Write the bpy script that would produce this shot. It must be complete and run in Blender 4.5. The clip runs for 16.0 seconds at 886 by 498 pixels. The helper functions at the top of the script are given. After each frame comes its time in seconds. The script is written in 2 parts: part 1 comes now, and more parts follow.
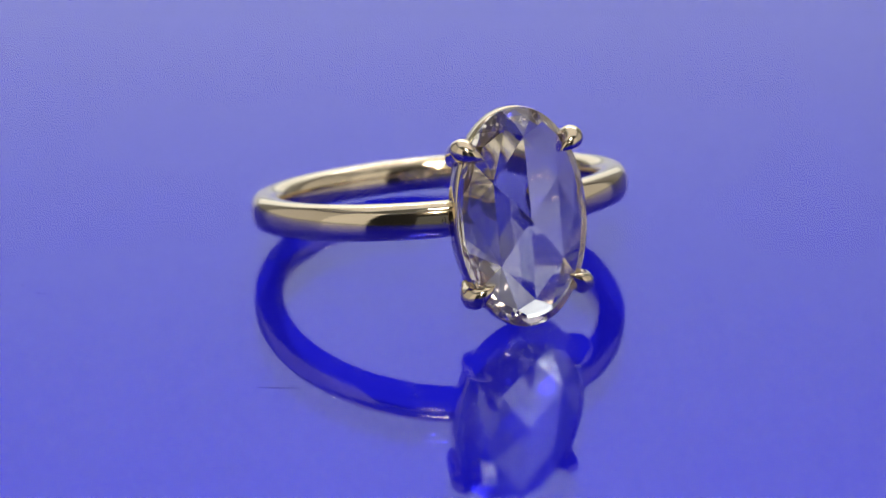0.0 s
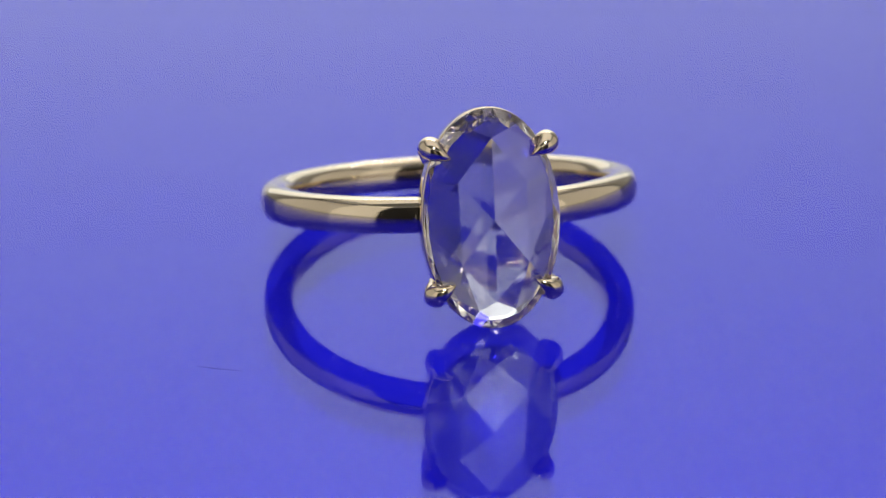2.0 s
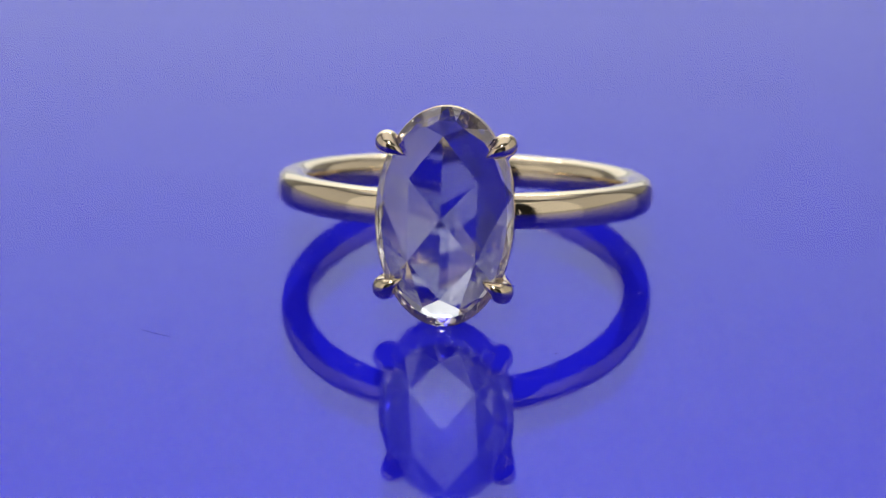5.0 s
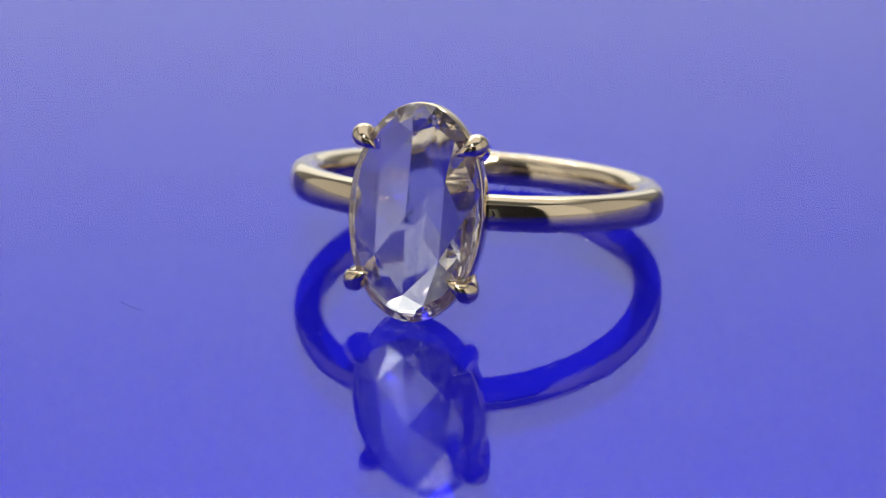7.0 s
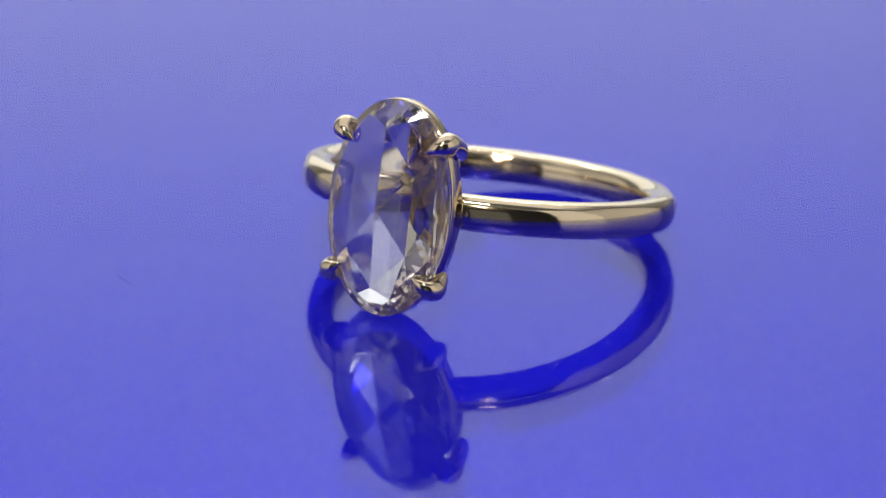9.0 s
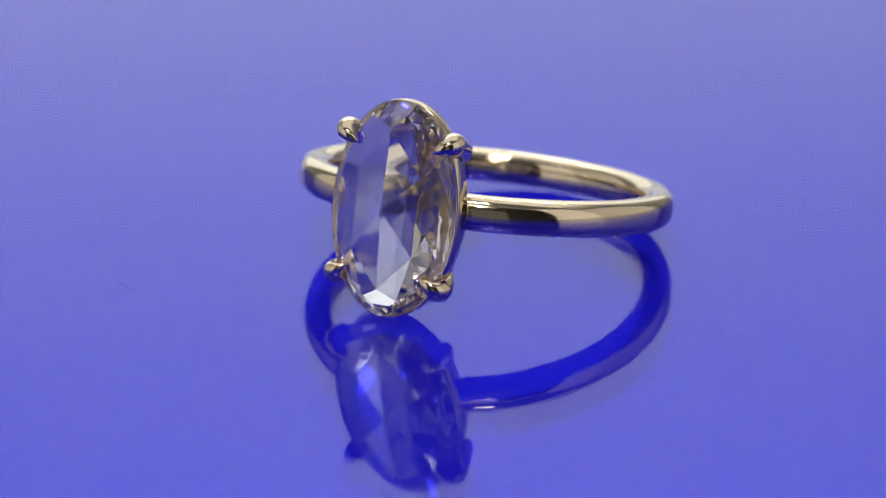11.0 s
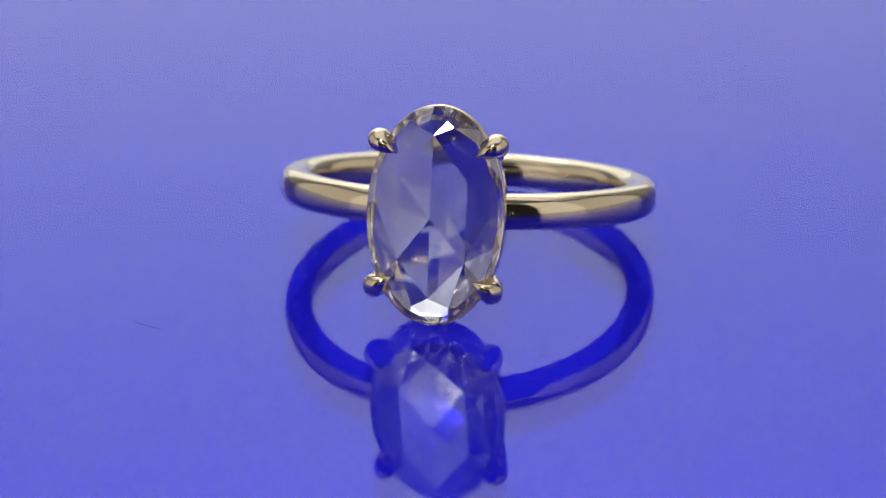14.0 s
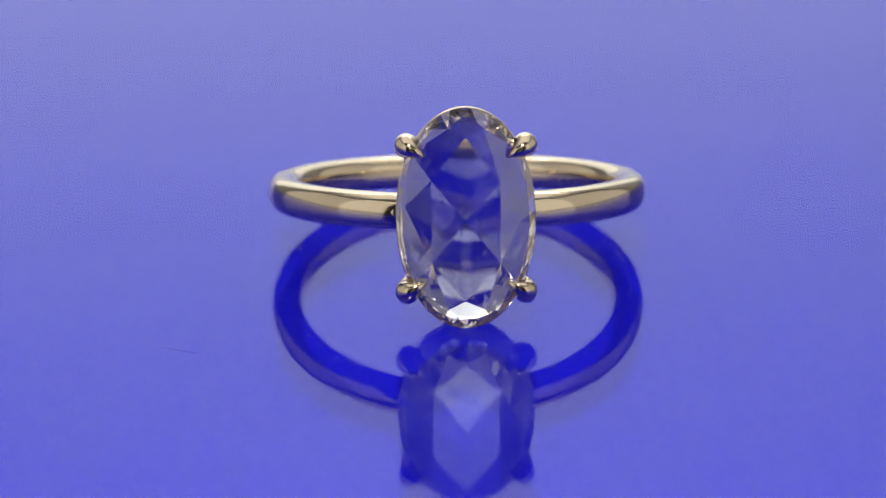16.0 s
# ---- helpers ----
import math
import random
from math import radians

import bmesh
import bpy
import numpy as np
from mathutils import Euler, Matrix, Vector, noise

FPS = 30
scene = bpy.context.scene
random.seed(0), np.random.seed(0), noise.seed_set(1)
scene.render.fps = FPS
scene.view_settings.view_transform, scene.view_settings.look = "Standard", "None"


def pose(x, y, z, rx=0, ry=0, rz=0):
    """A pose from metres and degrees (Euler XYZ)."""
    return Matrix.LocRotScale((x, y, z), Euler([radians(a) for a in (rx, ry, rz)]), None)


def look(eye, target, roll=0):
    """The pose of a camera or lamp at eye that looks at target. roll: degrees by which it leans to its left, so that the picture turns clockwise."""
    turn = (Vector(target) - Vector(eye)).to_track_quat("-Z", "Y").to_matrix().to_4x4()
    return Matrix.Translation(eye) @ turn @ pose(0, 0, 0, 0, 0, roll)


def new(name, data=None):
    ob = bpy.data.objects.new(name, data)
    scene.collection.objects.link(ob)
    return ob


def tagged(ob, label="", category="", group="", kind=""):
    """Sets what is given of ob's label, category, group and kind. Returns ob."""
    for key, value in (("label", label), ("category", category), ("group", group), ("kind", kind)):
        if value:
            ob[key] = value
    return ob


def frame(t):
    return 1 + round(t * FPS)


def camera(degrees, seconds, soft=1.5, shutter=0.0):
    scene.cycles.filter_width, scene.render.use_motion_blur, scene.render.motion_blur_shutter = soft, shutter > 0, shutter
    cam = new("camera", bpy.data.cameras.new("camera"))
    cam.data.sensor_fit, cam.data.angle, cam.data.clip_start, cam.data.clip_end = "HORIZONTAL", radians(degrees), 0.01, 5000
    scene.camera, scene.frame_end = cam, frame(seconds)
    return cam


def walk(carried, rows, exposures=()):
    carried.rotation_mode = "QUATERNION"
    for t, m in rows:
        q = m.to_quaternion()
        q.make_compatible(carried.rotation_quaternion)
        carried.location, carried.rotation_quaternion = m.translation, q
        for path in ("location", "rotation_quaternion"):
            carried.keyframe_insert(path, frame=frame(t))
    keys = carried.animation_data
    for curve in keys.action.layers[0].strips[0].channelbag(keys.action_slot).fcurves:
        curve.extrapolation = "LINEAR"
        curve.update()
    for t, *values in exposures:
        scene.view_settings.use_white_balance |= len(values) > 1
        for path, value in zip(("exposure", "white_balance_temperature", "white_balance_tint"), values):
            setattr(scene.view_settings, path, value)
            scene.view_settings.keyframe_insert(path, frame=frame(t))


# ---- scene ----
# ---- camera ----
# Everything is laid out in units of the ring's outer radius, 9.5 mm.
R = 0.0095
ELEV, DIST = 21.1400, 13.7261
cam = camera(19.237, 16.0, soft=1.3)
CAM_POSE = (pose(0, -DIST * R * math.cos(radians(ELEV)), DIST * R * math.sin(radians(ELEV)), 90 - ELEV)
            @ pose(0, 0, 0, 0, 0.896, 0) @ pose(0, 0, 0, 0.3251) @ pose(0, 0, 0, 0, 0, -0.0351))
walk(cam, [(0.0, CAM_POSE), (16.0, CAM_POSE)], exposures=[(0.0, -0.07), (16.0, -0.07)])

cam.data.dof.use_dof, cam.data.dof.focus_distance, cam.data.dof.aperture_fstop = True, 12.75 * R, 60

scene.cycles.max_bounces, scene.cycles.transmission_bounces, scene.cycles.glossy_bounces = 32, 32, 24

# the turntable: an even turn, then back again
SPEED, BACK = 5.7869, 9.8


def turn(t):
    return -SPEED * (t if t <= BACK else 2 * BACK - t)


TIMES = [i * 0.5 for i in range(20)] + [9.7, 9.8, 9.9] + [10 + i * 0.5 for i in range(13)]

# ---- world and lamps ----
world = bpy.data.worlds.new("world")
scene.world = world
world.use_nodes = True
world.node_tree.nodes["Background"].inputs["Color"].default_value = (0.9, 0.95, 1.0, 1)
world.node_tree.nodes["Background"].inputs["Strength"].default_value = 0.12


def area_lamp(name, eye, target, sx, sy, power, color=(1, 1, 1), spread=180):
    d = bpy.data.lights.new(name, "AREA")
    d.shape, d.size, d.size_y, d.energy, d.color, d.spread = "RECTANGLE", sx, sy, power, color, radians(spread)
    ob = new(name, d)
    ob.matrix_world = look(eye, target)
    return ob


# unseen area lamps stand in for lit booth fabric: the top behind its slot, the backdrop, the sides
# and the two front corners; an added strip with no known source brightens the back wall from above;
# a diode strip in the slot of the top, and a small diode lamp above the lens
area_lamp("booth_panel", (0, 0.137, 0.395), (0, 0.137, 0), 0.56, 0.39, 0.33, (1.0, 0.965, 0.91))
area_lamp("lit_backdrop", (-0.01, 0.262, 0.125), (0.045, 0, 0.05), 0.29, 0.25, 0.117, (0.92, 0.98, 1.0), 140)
area_lamp("wall_fill", (0.0, 0.275, 0.30), (0.0, 0.338, 0.22), 0.30, 0.03, 1.35, (0.93, 0.98, 1.0))
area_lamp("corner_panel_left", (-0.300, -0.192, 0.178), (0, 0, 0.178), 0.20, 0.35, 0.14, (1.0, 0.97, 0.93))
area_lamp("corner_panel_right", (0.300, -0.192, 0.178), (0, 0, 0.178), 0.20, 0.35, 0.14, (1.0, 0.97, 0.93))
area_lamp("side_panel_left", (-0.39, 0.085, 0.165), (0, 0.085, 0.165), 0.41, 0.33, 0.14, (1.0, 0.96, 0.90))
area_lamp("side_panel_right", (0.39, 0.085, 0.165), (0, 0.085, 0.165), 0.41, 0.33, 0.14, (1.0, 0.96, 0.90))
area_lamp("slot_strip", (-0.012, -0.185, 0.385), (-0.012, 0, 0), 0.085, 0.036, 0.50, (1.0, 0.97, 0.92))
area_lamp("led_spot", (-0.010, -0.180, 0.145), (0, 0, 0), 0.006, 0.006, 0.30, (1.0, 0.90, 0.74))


# ---- materials ----
def material(name):
    m = bpy.data.materials.new(name)
    m.use_nodes = True
    nt = m.node_tree
    nt.nodes.clear()
    out = nt.nodes.new("ShaderNodeOutputMaterial")
    return m, nt, out


def noise_tex(nt, scale, detail=4, rough=0.6):
    co = nt.nodes.new("ShaderNodeTexCoord")
    n = nt.nodes.new("ShaderNodeTexNoise")
    n.inputs["Scale"].default_value, n.inputs["Detail"].default_value, n.inputs["Roughness"].default_value = scale, detail, rough
    nt.links.new(co.outputs["Object"], n.inputs["Vector"])
    return n


def ramp(nt, source, a, b, lo, hi):
    r = nt.nodes.new("ShaderNodeMapRange")
    r.inputs["From Min"].default_value, r.inputs["From Max"].default_value = a, b
    r.inputs["To Min"].default_value, r.inputs["To Max"].default_value = lo, hi
    nt.links.new(source, r.inputs["Value"])
    return r.outputs["Result"]


def bump(nt, source, strength, distance):
    b = nt.nodes.new("ShaderNodeBump")
    b.inputs["Strength"].default_value, b.inputs["Distance"].default_value = strength, distance
    nt.links.new(source, b.inputs["Height"])
    return b.outputs["Normal"]


def gold_material():
    m, nt, out = material("polished_yellow_gold")
    p = nt.nodes.new("ShaderNodeBsdfPrincipled")
    p.inputs["Base Color"].default_value = (0.78, 0.65, 0.45, 1)
    p.inputs["Metallic"].default_value = 1
    fine, wide = noise_tex(nt, 9000, 3), noise_tex(nt, 260, 2)
    nt.links.new(ramp(nt, fine.outputs["Fac"], 0.3, 0.7, 0.06, 0.10), p.inputs["Roughness"])
    nt.links.new(bump(nt, wide.outputs["Fac"], 0.25, 0.00006), p.inputs["Normal"])
    nt.links.new(p.outputs[0], out.inputs[0])
    return m


def diamond_material():
    m, nt, out = material("diamond")
    g = nt.nodes.new("ShaderNodeBsdfGlass")
    g.inputs["Color"].default_value = (0.98, 0.968, 0.955, 1)
    g.inputs["IOR"].default_value, g.inputs["Roughness"].default_value = 2.42, 0.0
    nt.links.new(g.outputs[0], out.inputs[0])
    return m


def clear_coat_material():
    """The polished face of the acrylic: it mirrors by Fresnel and lets the rest through."""
    m, nt, out = material("clear_acrylic_face")
    lw, fifth = nt.nodes.new("ShaderNodeLayerWeight"), nt.nodes.new("ShaderNodeMath")
    lw.inputs["Blend"].default_value = 0.5
    fifth.operation, fifth.inputs[1].default_value = "POWER", 5.0
    nt.links.new(lw.outputs["Facing"], fifth.inputs[0])
    mirror = ramp(nt, fifth.outputs[0], 0.0, 1.0, 0.045, 1.0)
    tr, gl, mix = (nt.nodes.new("ShaderNodeBsdf" + k) if k else nt.nodes.new("ShaderNodeMixShader") for k in ("Transparent", "Glossy", ""))
    gl.inputs["Roughness"].default_value = 0.012
    n = noise_tex(nt, 55, 3)
    nt.links.new(bump(nt, n.outputs["Fac"], 0.04, 0.0002), gl.inputs["Normal"])
    nt.links.new(mirror, mix.inputs[0])
    nt.links.new(tr.outputs[0], mix.inputs[1])
    nt.links.new(gl.outputs[0], mix.inputs[2])
    nt.links.new(mix.outputs[0], out.inputs[0])
    return m


def blue_core_material():
    m, nt, out = material("blue_acrylic_core")
    d, gl, mix = nt.nodes.new("ShaderNodeBsdfDiffuse"), nt.nodes.new("ShaderNodeBsdfGlossy"), nt.nodes.new("ShaderNodeMixShader")
    col = nt.nodes.new("ShaderNodeMixRGB")
    col.inputs[1].default_value, col.inputs[2].default_value = (0.007, 0.006, 0.415, 1), (0.009, 0.008, 0.465, 1)
    nt.links.new(noise_tex(nt, 160, 5).outputs["Fac"], col.inputs[0])
    nt.links.new(col.outputs[0], d.inputs["Color"])
    gl.inputs["Color"].default_value, gl.inputs["Roughness"].default_value = (0.02, 0.02, 0.85, 1), 0.02
    mix.inputs[0].default_value = 0.21
    nt.links.new(d.outputs[0], mix.inputs[1])
    nt.links.new(gl.outputs[0], mix.inputs[2])
    nt.links.new(mix.outputs[0], out.inputs[0])
    return m


def plain_material(name, color, rough=0.8, grain=400, spread=0.06):
    m, nt, out = material(name)
    p = nt.nodes.new("ShaderNodeBsdfPrincipled")
    col = nt.nodes.new("ShaderNodeMixRGB")
    col.inputs[1].default_value = (*[c * (1 - spread) for c in color], 1)
    col.inputs[2].default_value = (*[min(1, c * (1 + spread)) for c in color], 1)
    n = noise_tex(nt, grain, 4)
    nt.links.new(n.outputs["Fac"], col.inputs[0])
    nt.links.new(col.outputs[0], p.inputs["Base Color"])
    p.inputs["Roughness"].default_value = rough
    nt.links.new(bump(nt, n.outputs["Fac"], 0.2, 0.0003), p.inputs["Normal"])
    nt.links.new(p.outputs[0], out.inputs[0])
    return m


GOLD, DIAMOND = gold_material(), diamond_material()
FACE, CORE = clear_coat_material(), blue_core_material()
WHITE = plain_material("white_booth_fabric", (0.80, 0.80, 0.79), 0.9)
GREY = plain_material("grey_fabric", (0.28, 0.28, 0.285), 0.9)
BLACK = plain_material("black_fabric", (0.02, 0.02, 0.022), 0.9)
LINT = plain_material("grey_lint", (0.20, 0.19, 0.42), 0.9)
DUST = plain_material("dark_dust", (0.03, 0.028, 0.05), 0.9)


# ---- building helpers ----
def mesh_object(name, bm, mat, smooth=True):
    me = bpy.data.meshes.new(name)
    bmesh.ops.recalc_face_normals(bm, faces=bm.faces[:])
    for f in bm.faces:
        f.smooth = smooth
    bm.to_mesh(me)
    bm.free()
    me.materials.append(mat)
    return new(name, me)


def part(name, bm, mat, parent, label="", smooth=True):
    ob = mesh_object(name, bm, mat, smooth)
    ob.parent = parent
    if label:
        ob["label"] = label
    return ob


def box(bm, x0, x1, y0, y1, z0, z1):
    v = [bm.verts.new((x, y, z)) for x in (x0, x1) for y in (y0, y1) for z in (z0, z1)]
    for f in ((0, 1, 3, 2), (4, 6, 7, 5), (0, 4, 5, 1), (2, 3, 7, 6), (0, 2, 6, 4), (1, 5, 7, 3)):
        bm.faces.new([v[i] for i in f])


def sweep(bm, path, sizes, side, n=20, closed=False, power=2.0):
    """A tube along path; sizes: (half width along side, half height across it) at each point."""
    rings = []
    count = len(path)
    for i, c in enumerate(path):
        c = Vector(c)
        if closed:
            tan = Vector(path[(i + 1) % count]) - Vector(path[i - 1])
        else:
            tan = Vector(path[min(i + 1, count - 1)]) - Vector(path[max(i - 1, 0)])
        tan.normalize()
        u = Vector(side(i) if callable(side) else side)
        u = (u - tan * u.dot(tan)).normalized()
        w = tan.cross(u)
        ring = []
        for k in range(n):
            a = 2 * math.pi * k / n
            ca, sa = math.cos(a), math.sin(a)
            ca, sa = math.copysign(abs(ca) ** (2 / power), ca), math.copysign(abs(sa) ** (2 / power), sa)
            ring.append(bm.verts.new(c + u * (ca * sizes[i][0]) + w * (sa * sizes[i][1])))
        rings.append(ring)
    for i in range(count if closed else count - 1):
        a, b = rings[i], rings[(i + 1) % count]
        for k in range(n):
            bm.faces.new((a[k], a[(k + 1) % n], b[(k + 1) % n], b[k]))
    if not closed:
        bm.faces.new(rings[0][::-1])
        bm.faces.new(rings[-1])


def smooth_path(points, steps):
    """Catmull-Rom through (x, y, z, a, b) points."""
    pts = [np.array(p, float) for p in points]
    pts = [2 * pts[0] - pts[1]] + pts + [2 * pts[-1] - pts[-2]]
    out = []
    for i in range(1, len(pts) - 2):
        p0, p1, p2, p3 = pts[i - 1:i + 3]
        for k in range(steps):
            s = k / steps
            out.append(0.5 * (2 * p1 + (p2 - p0) * s + (2 * p0 - 5 * p1 + 4 * p2 - p3) * s * s + (3 * p1 - p0 - 3 * p2 + p3) * s ** 3))
    out.append(pts[-2])
    return [tuple(p[:3]) for p in out], [(max(p[3], 0.00002), max(p[4], 0.00002)) for p in out]


# ---- the booth and the turntable ----
def booth():
    """Fabric light booth, open in a slot at the top and round the lens at the front."""
    x, y0, y1, h, w = 0.40, -0.42, 0.34, 0.40, 0.004
    for name, b in (("wall_left", (-x - w, -x, y0, y1, -0.03, h)), ("wall_right", (x, x + w, y0, y1, -0.03, h)),
                    ("wall_back", (-x, x, y1, y1 + w, -0.03, h))):
        bm = bmesh.new()
        box(bm, *b)
        tagged(mesh_object(name, bm, GREY, False), "grey fabric wall of the light booth", "wall", kind="structure")
    bm = bmesh.new()
    for b in ((-x, x, y0 - w, y0, 0.16, h), (-x, -0.09, y0 - w, y0, -0.03, 0.16), (0.09, x, y0 - w, y0, -0.03, 0.16)):
        box(bm, *b)
    tagged(mesh_object("wall_front", bm, BLACK, False), "black fabric front with an opening for the lens", "wall", kind="structure")
    bm = bmesh.new()
    for b in ((-x, x, y0, -0.330, h, h + w), (-x, x, -0.060, y1, h, h + w)):
        box(bm, *b)
    tagged(mesh_object("ceiling", bm, WHITE, False), "white fabric top of the booth with a slot", "ceiling", kind="structure")
    bm = bmesh.new()
    box(bm, -x, x, y0, y1, -0.034, -0.03)
    tagged(mesh_object("floor", bm, WHITE, False), "white booth floor under the turntable", "floor", kind="structure")


def disc(bm, r, z0, z1, n=96):
    lo = [bm.verts.new((r * math.cos(2 * math.pi * k / n), r * math.sin(2 * math.pi * k / n), z0)) for k in range(n)]
    hi = [bm.verts.new((v.co.x, v.co.y, z1)) for v in lo]
    bm.faces.new(lo[::-1])
    bm.faces.new(hi)
    for k in range(n):
        bm.faces.new((lo[k], lo[(k + 1) % n], hi[(k + 1) % n], hi[k]))


def turntable():
    base = new("turntable")
    tagged(base, "glossy blue acrylic turntable plate under the ring", "turntable")
    bm = bmesh.new()
    disc(bm, 0.175, -0.006, -0.07 * R)
    part("blue_core", bm, CORE, base, "deep blue acrylic core", smooth=False)
    bm = bmesh.new()
    disc(bm, 0.175, -0.00002, 0.0)
    bm.faces.ensure_lookup_table()
    bmesh.ops.delete(bm, geom=bm.faces[:1] + bm.faces[2:], context="FACES_ONLY")
    part("polished_face", bm, FACE, base, "clear polished face", smooth=False)
    bm = bmesh.new()
    disc(bm, 0.12, -0.030, -0.006)
    part("foot", bm, BLACK, base, "black turntable foot", smooth=False)
    return base


booth()
TABLE = turntable()

# ---- the ring ----
HX, HZ, GIRDLE, APEX, BASE = 0.343, 0.546, -1.085, -1.207, -1.036
WEDGE = -0.03


def oval(a, k=1.0, power=2.04):
    c, s = math.cos(a), math.sin(a)
    return (k * HX * math.copysign(abs(c) ** (2 / power), c), k * HZ * math.copysign(abs(s) ** (2 / power), s))


def stone_mesh():
    """Rose-cut oval: six facets at the apex, two rows round them, a thin girdle and a flat back."""
    bm = bmesh.new()
    crown = [(-0.008, APEX, 0.002), (-0.006, -1.181, 0.408), (0.166, -1.158, 0.186), (0.164, -1.167, -0.212),
             (-0.008, -1.174, -0.398), (-0.170, -1.165, -0.214), (-0.174, -1.156, 0.194)]
    for sx in (-1, 1):
        crown += [(sx * 0.260, -1.126 - 0.002 * sx, -0.012), (sx * 0.178, -1.123, 0.372), (sx * 0.178, -1.124, -0.376)]
        crown += [(sx * 0.246, -1.121, 0.182), (sx * 0.244, -1.1225, -0.205), (sx * 0.09, -1.146, 0.446), (sx * 0.092, -1.144, -0.444)]
    rnd = random.Random(11)
    for k in range(24):
        a = 2 * math.pi * (k + 0.5 + rnd.uniform(-0.15, 0.15)) / 24
        x, z = oval(a, 0.885)
        crown.append((x, -1.103 - 0.031 * math.sin(a) ** 2 + rnd.uniform(-0.002, 0.003), z))
    rim = []
    for k in range(44):
        x, z = oval(2 * math.pi * (k + 0.5) / 44)
        rim += [(x, GIRDLE, z), (x, GIRDLE + 0.014, z)]
    for k in range(24):
        x, z = oval(2 * math.pi * k / 24, 0.95)
        rim.append((x, BASE - 0.014 + WEDGE * x, z))
        x, z = oval(2 * math.pi * (k + 0.5) / 24, 0.86)
        rim.append((x, BASE + WEDGE * x, z))
    for p in crown + rim:
        bm.verts.new(Vector(p) * R)
    bmesh.ops.convex_hull(bm, input=bm.verts[:])
    bmesh.ops.dissolve_limit(bm, angle_limit=radians(0.6), verts=bm.verts[:], edges=bm.edges[:])
    return bm


def band_mesh():
    """A round band, open at the front, where the basket bridges its ends."""
    bm = bmesh.new()
    n, path, sizes = 170, [], []
    half = math.asin(0.27 / 0.917)
    for k in range(n + 1):
        a = -math.pi / 2 + half + (2 * math.pi - 2 * half) * k / n
        path.append((0.917 * R * math.cos(a), 0.917 * R * math.sin(a), 0))
        near = max(0.0, -math.sin(a)) ** 6
        sizes.append(((0.083 - 0.006 * near) * R, (0.093 - 0.002 * near) * R))
    sweep(bm, path, sizes, lambda i: Vector(path[i]), 32, False, 2.6)
    return bm


def rim_mesh():
    """The wall of the setting round the stone's edge: a thin oval strip, low at both ends."""
    bm = bmesh.new()
    n, rings = 96, []
    for k in range(n):
        a = 2 * math.pi * k / n
        x, z = oval(a, 1.005)
        c, s = math.cos(a) / HX, math.sin(a) / HZ
        nx, nz = c / math.hypot(c, s), s / math.hypot(c, s)
        back = -0.995 + 0.04 * math.cos(a) ** 2
        ring = []
        for d, y in ((0.0, -1.052), (-0.004, -1.064), (-0.014, -1.064), (-0.019, -1.052), (-0.026, back - 0.006), (-0.022, back),
                     (-0.006, back), (0.0, back - 0.006)):
            ring.append(bm.verts.new(((x + d * nx) * R, y * R, (z + d * nz) * R)))
        rings.append(ring)
    for i in range(n):
        a, b = rings[i], rings[(i + 1) % n]
        for k in range(8):
            bm.faces.new((a[k], a[(k + 1) % 8], b[(k + 1) % 8], b[k]))
    return bm


def claw_mesh(sx, sz):
    bm = bmesh.new()
    if sz > 0:
        pts = [(0.270, -0.888, 0.292, 0.034, 0.040), (0.275, -0.922, 0.322, 0.045, 0.050), (0.282, -0.975, 0.344, 0.049, 0.053)]
    else:
        pts = [(0.274, -0.948, 0.312, 0.030, 0.036), (0.279, -0.985, 0.336, 0.043, 0.048)]
    pts += [(0.290, -1.032, 0.354, 0.054, 0.057), (0.291, -1.080, 0.362, 0.060, 0.061), (0.278, -1.117, 0.352, 0.052, 0.050),
            (0.252, -1.135, 0.337, 0.039, 0.035), (0.225, -1.139, 0.321, 0.021, 0.019), (0.202, -1.137, 0.307, 0.002, 0.002)]
    path, sizes = smooth_path([(sx * x * R, y * R, sz * z * R, a * R, b * R) for x, y, z, a, b in pts], 6)
    sweep(bm, path, [(max(a, 0.00002), max(b, 0.00002)) for a, b in sizes], (sx * 0.9, -0.4, sz * 0.3), 18)
    return bm


def gallery_mesh(sx):
    """The side wall of the basket between the rim and the two claws, hollowed above the band."""
    bm = bmesh.new()
    n, rows = 48, []
    for i in range(n + 1):
        z = 0.335 * (2 * i / n - 1)
        u = abs(z) / 0.335
        x = 0.320 - 0.048 * u * u
        back = -0.915 - (0.045 * math.sin(math.pi * u) if z > 0 else 0.075 * u)
        rows.append([bm.verts.new((sx * (x + d) * R, y * R, z * R)) for d, y in ((-0.012, -1.036), (0.010, -1.036), (0.008, back), (-0.012, back))])
    for a, b in zip(rows, rows[1:]):
        for k in range(4):
            bm.faces.new((a[k], a[(k + 1) % 4], b[(k + 1) % 4], b[k]))
    bm.faces.new(rows[0])
    bm.faces.new(rows[-1][::-1])
    bmesh.ops.bevel(bm, geom=[e for e in bm.edges if len(e.link_faces) == 2 and e.calc_face_angle() > 0.8], offset=0.004 * R, segments=2, affect="EDGES")
    return bm


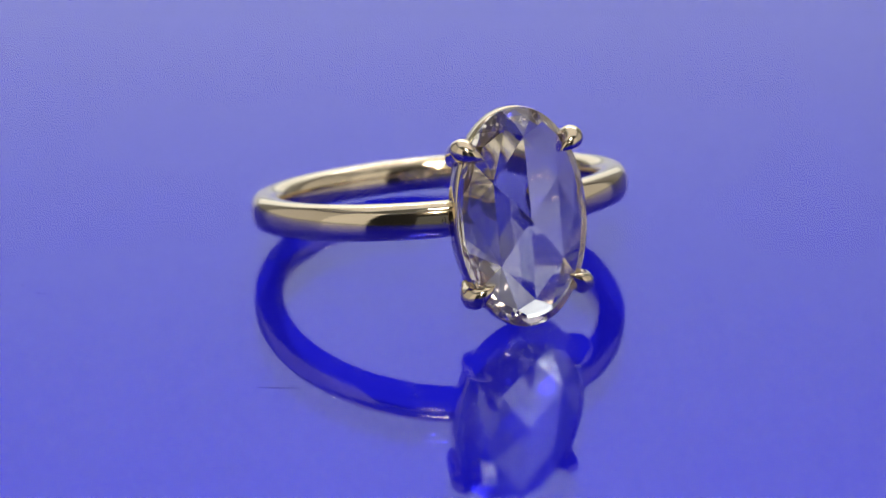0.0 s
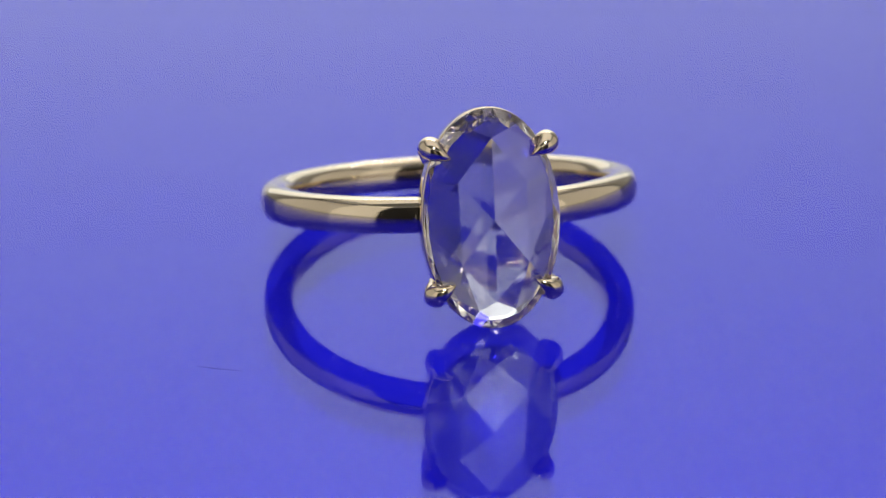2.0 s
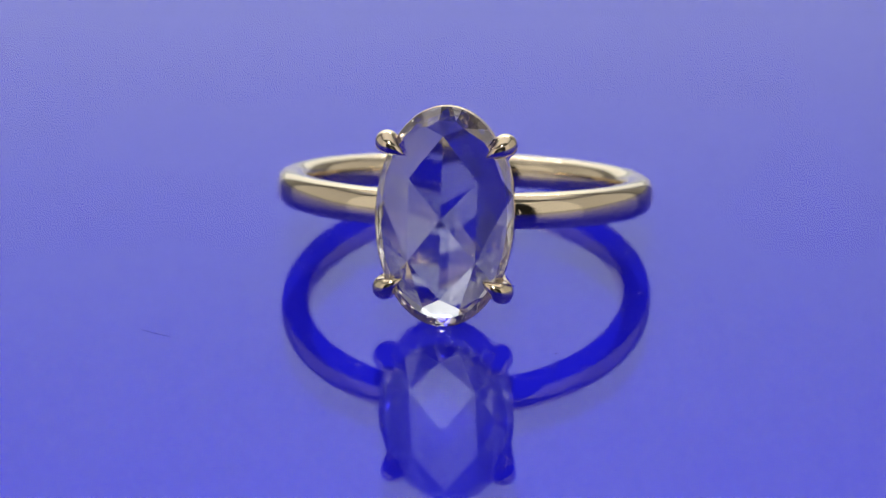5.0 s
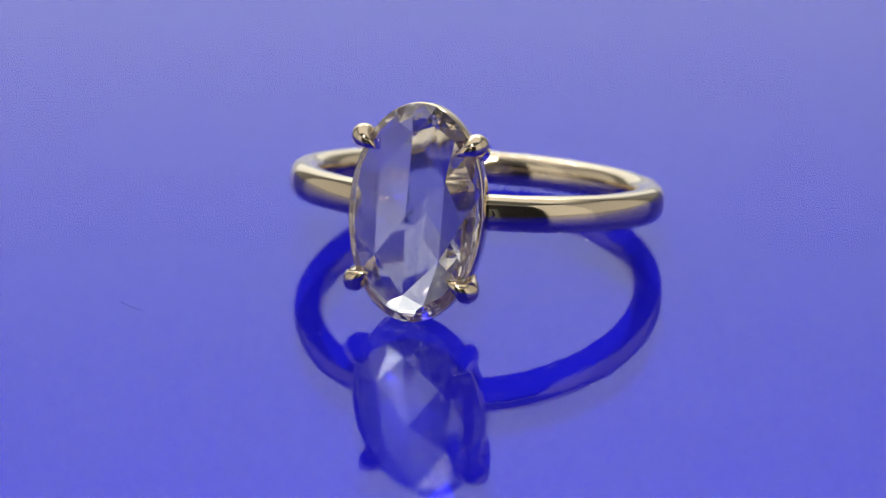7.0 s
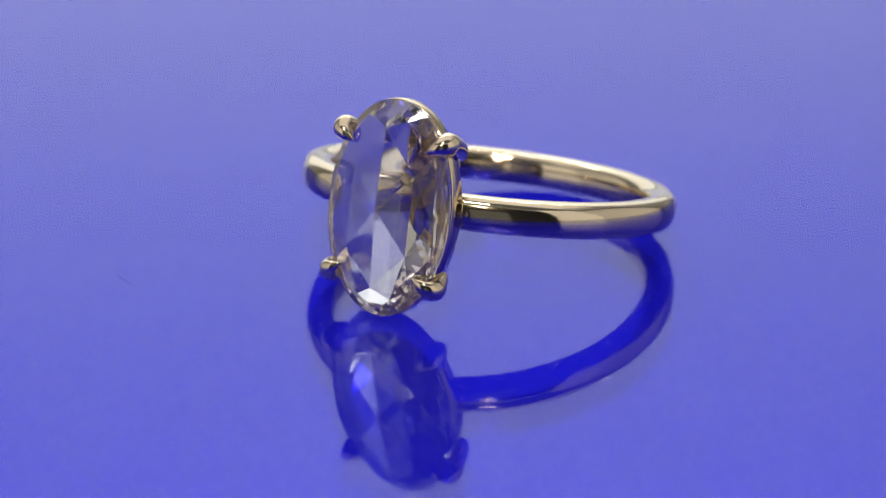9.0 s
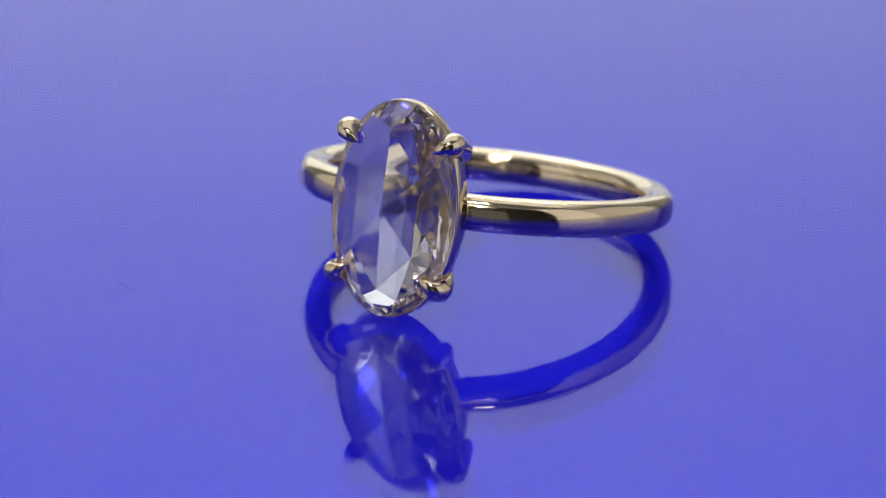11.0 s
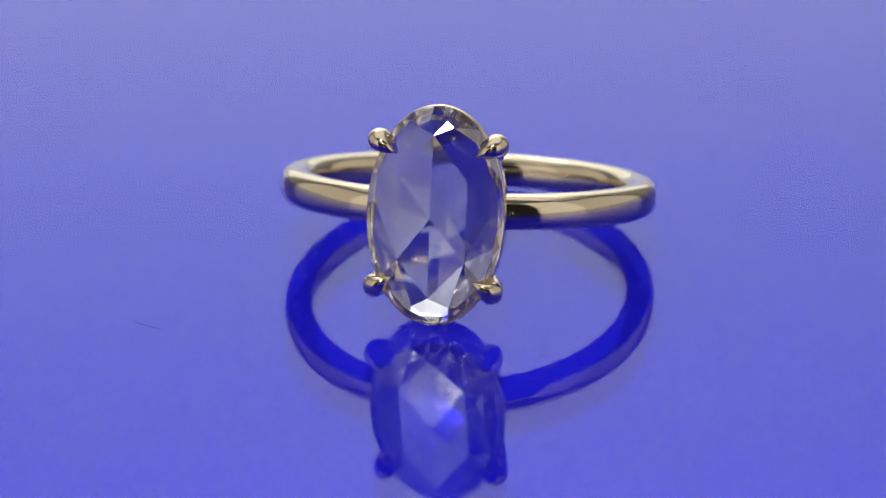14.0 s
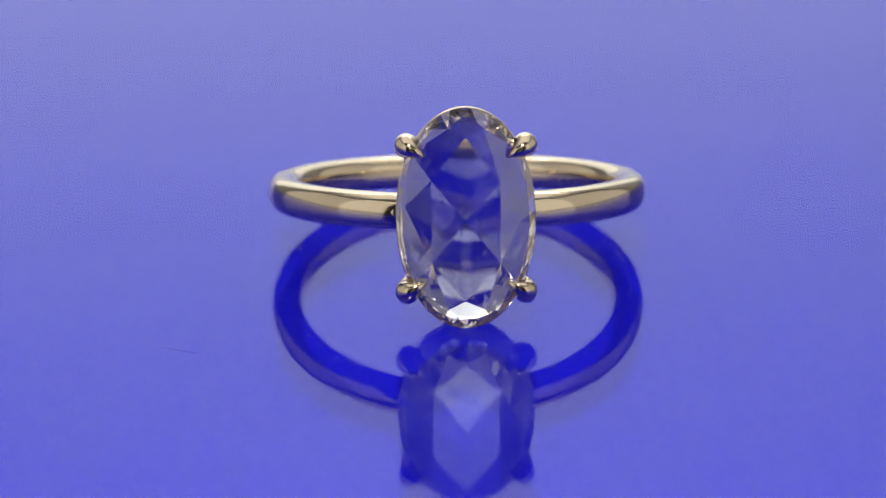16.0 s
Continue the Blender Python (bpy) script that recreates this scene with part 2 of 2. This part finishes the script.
def bridge_mesh(sx):
    """The shoulder, where the band runs into the basket."""
    bm = bmesh.new()
    pts = [(0.37, -0.838, 0, 0.074, 0.084), (0.305, -0.880, 0, 0.072, 0.086), (0.278, -0.925, 0, 0.052, 0.088),
           (0.282, -0.975, 0, 0.030, 0.078), (0.297, -1.02, 0, 0.014, 0.05)]
    path, sizes = smooth_path([(sx * x * R, y * R, z * R, a * R, b * R) for x, y, z, a, b in pts], 6)
    sweep(bm, path, sizes, (0.3 * sx, -1, 0), 18)
    return bm


def ring():
    base = new("ring")
    tagged(base, "yellow gold solitaire ring with oval rose-cut diamond on blue acrylic", "ring")
    part("band", band_mesh(), GOLD, base, "slim round polished gold band")
    drop = Matrix.Translation((0, 0, -0.013 * R))
    rim = part("basket_rim", rim_mesh(), GOLD, base)
    rim.matrix_basis = drop
    for sx in (-1, 1):
        part("shoulder", bridge_mesh(sx), GOLD, base)
        part("gallery", gallery_mesh(sx), GOLD, base, "thin gold side wall of the basket", smooth=False).matrix_basis = drop
        for sz in (1, -1):
            part("claw", claw_mesh(sx, sz), GOLD, base, "pointed gold claw").matrix_basis = drop
    part("diamond", stone_mesh(), DIAMOND, base, "clear elongated oval rose-cut diamond", smooth=False).matrix_basis = drop
    return base


RING = ring()
RING_POSE = (pose(-0.2354 * R, 0.2197 * R, 0, 0, 0, 23.817) @ pose(0, 0, 0.311 * R, -12.6433) @ pose(0, 0, 0, 0, 0.4488, 0))


# ---- dust on the plate ----
def fibre(x, y, ang, length, width, bend):
    bm = bmesh.new()
    path = [((s - 0.5) * length, bend * length * (s - 0.5) ** 2, width * 0.6) for s in (0, .2, .4, .6, .8, 1)]
    sweep(bm, path, [(width * k, width * 0.5 * k) for k in (.3, .9, 1, 1, .8, .2)], (0, 0, 1), 6)
    ob = mesh_object("dust_fibre", bm, DUST)
    tagged(ob, "tiny dark dust fibre lying on the plate", "dust", "dust on the plate")
    return ob, pose(x * R, y * R, 0, 0, 0, ang)


def speck(x, y, size, seed):
    """A crumb of lint: a few crumpled grains in one piece."""
    rnd = random.Random(seed)
    bm = bmesh.new()
    for _ in range(7):
        m = Matrix.Translation((rnd.gauss(0, size), rnd.gauss(0, size * 0.6), size * 0.12)) @ Euler([rnd.uniform(0, 3) for _ in "xyz"]).to_matrix().to_4x4()
        bmesh.ops.create_icosphere(bm, subdivisions=1, radius=size * rnd.uniform(0.08, 0.17), matrix=m)
    ob = mesh_object("dust_speck", bm, LINT)
    tagged(ob, "faint grey speck of lint lying on the plate", "dust", "dust on the plate")
    return ob, pose(x * R, y * R, 0)


DUSTS = [fibre(-0.952, -1.612, -2.0, 0.222 * R, 0.0014 * R, 0.1), fibre(0.888, -0.885, 10, 0.022 * R, 0.0025 * R, 0.2),
         fibre(-0.27, -1.135, 27, 0.25 * R, 0.0004 * R, 0.15),
         speck(-2.38, -0.314, 0.022 * R, 3),
         speck(-2.232, -0.43, 0.028 * R, 7), speck(0.780, 1.46, 0.016 * R, 5), speck(-1.50, -0.09, 0.014 * R, 9)]


def motions():
    for ob, m in [(TABLE, Matrix.Identity(4)), (RING, RING_POSE)] + DUSTS:
        walk(ob, [(t, pose(0, 0, 0, 0, 0, turn(t)) @ m) for t in TIMES])


motions()
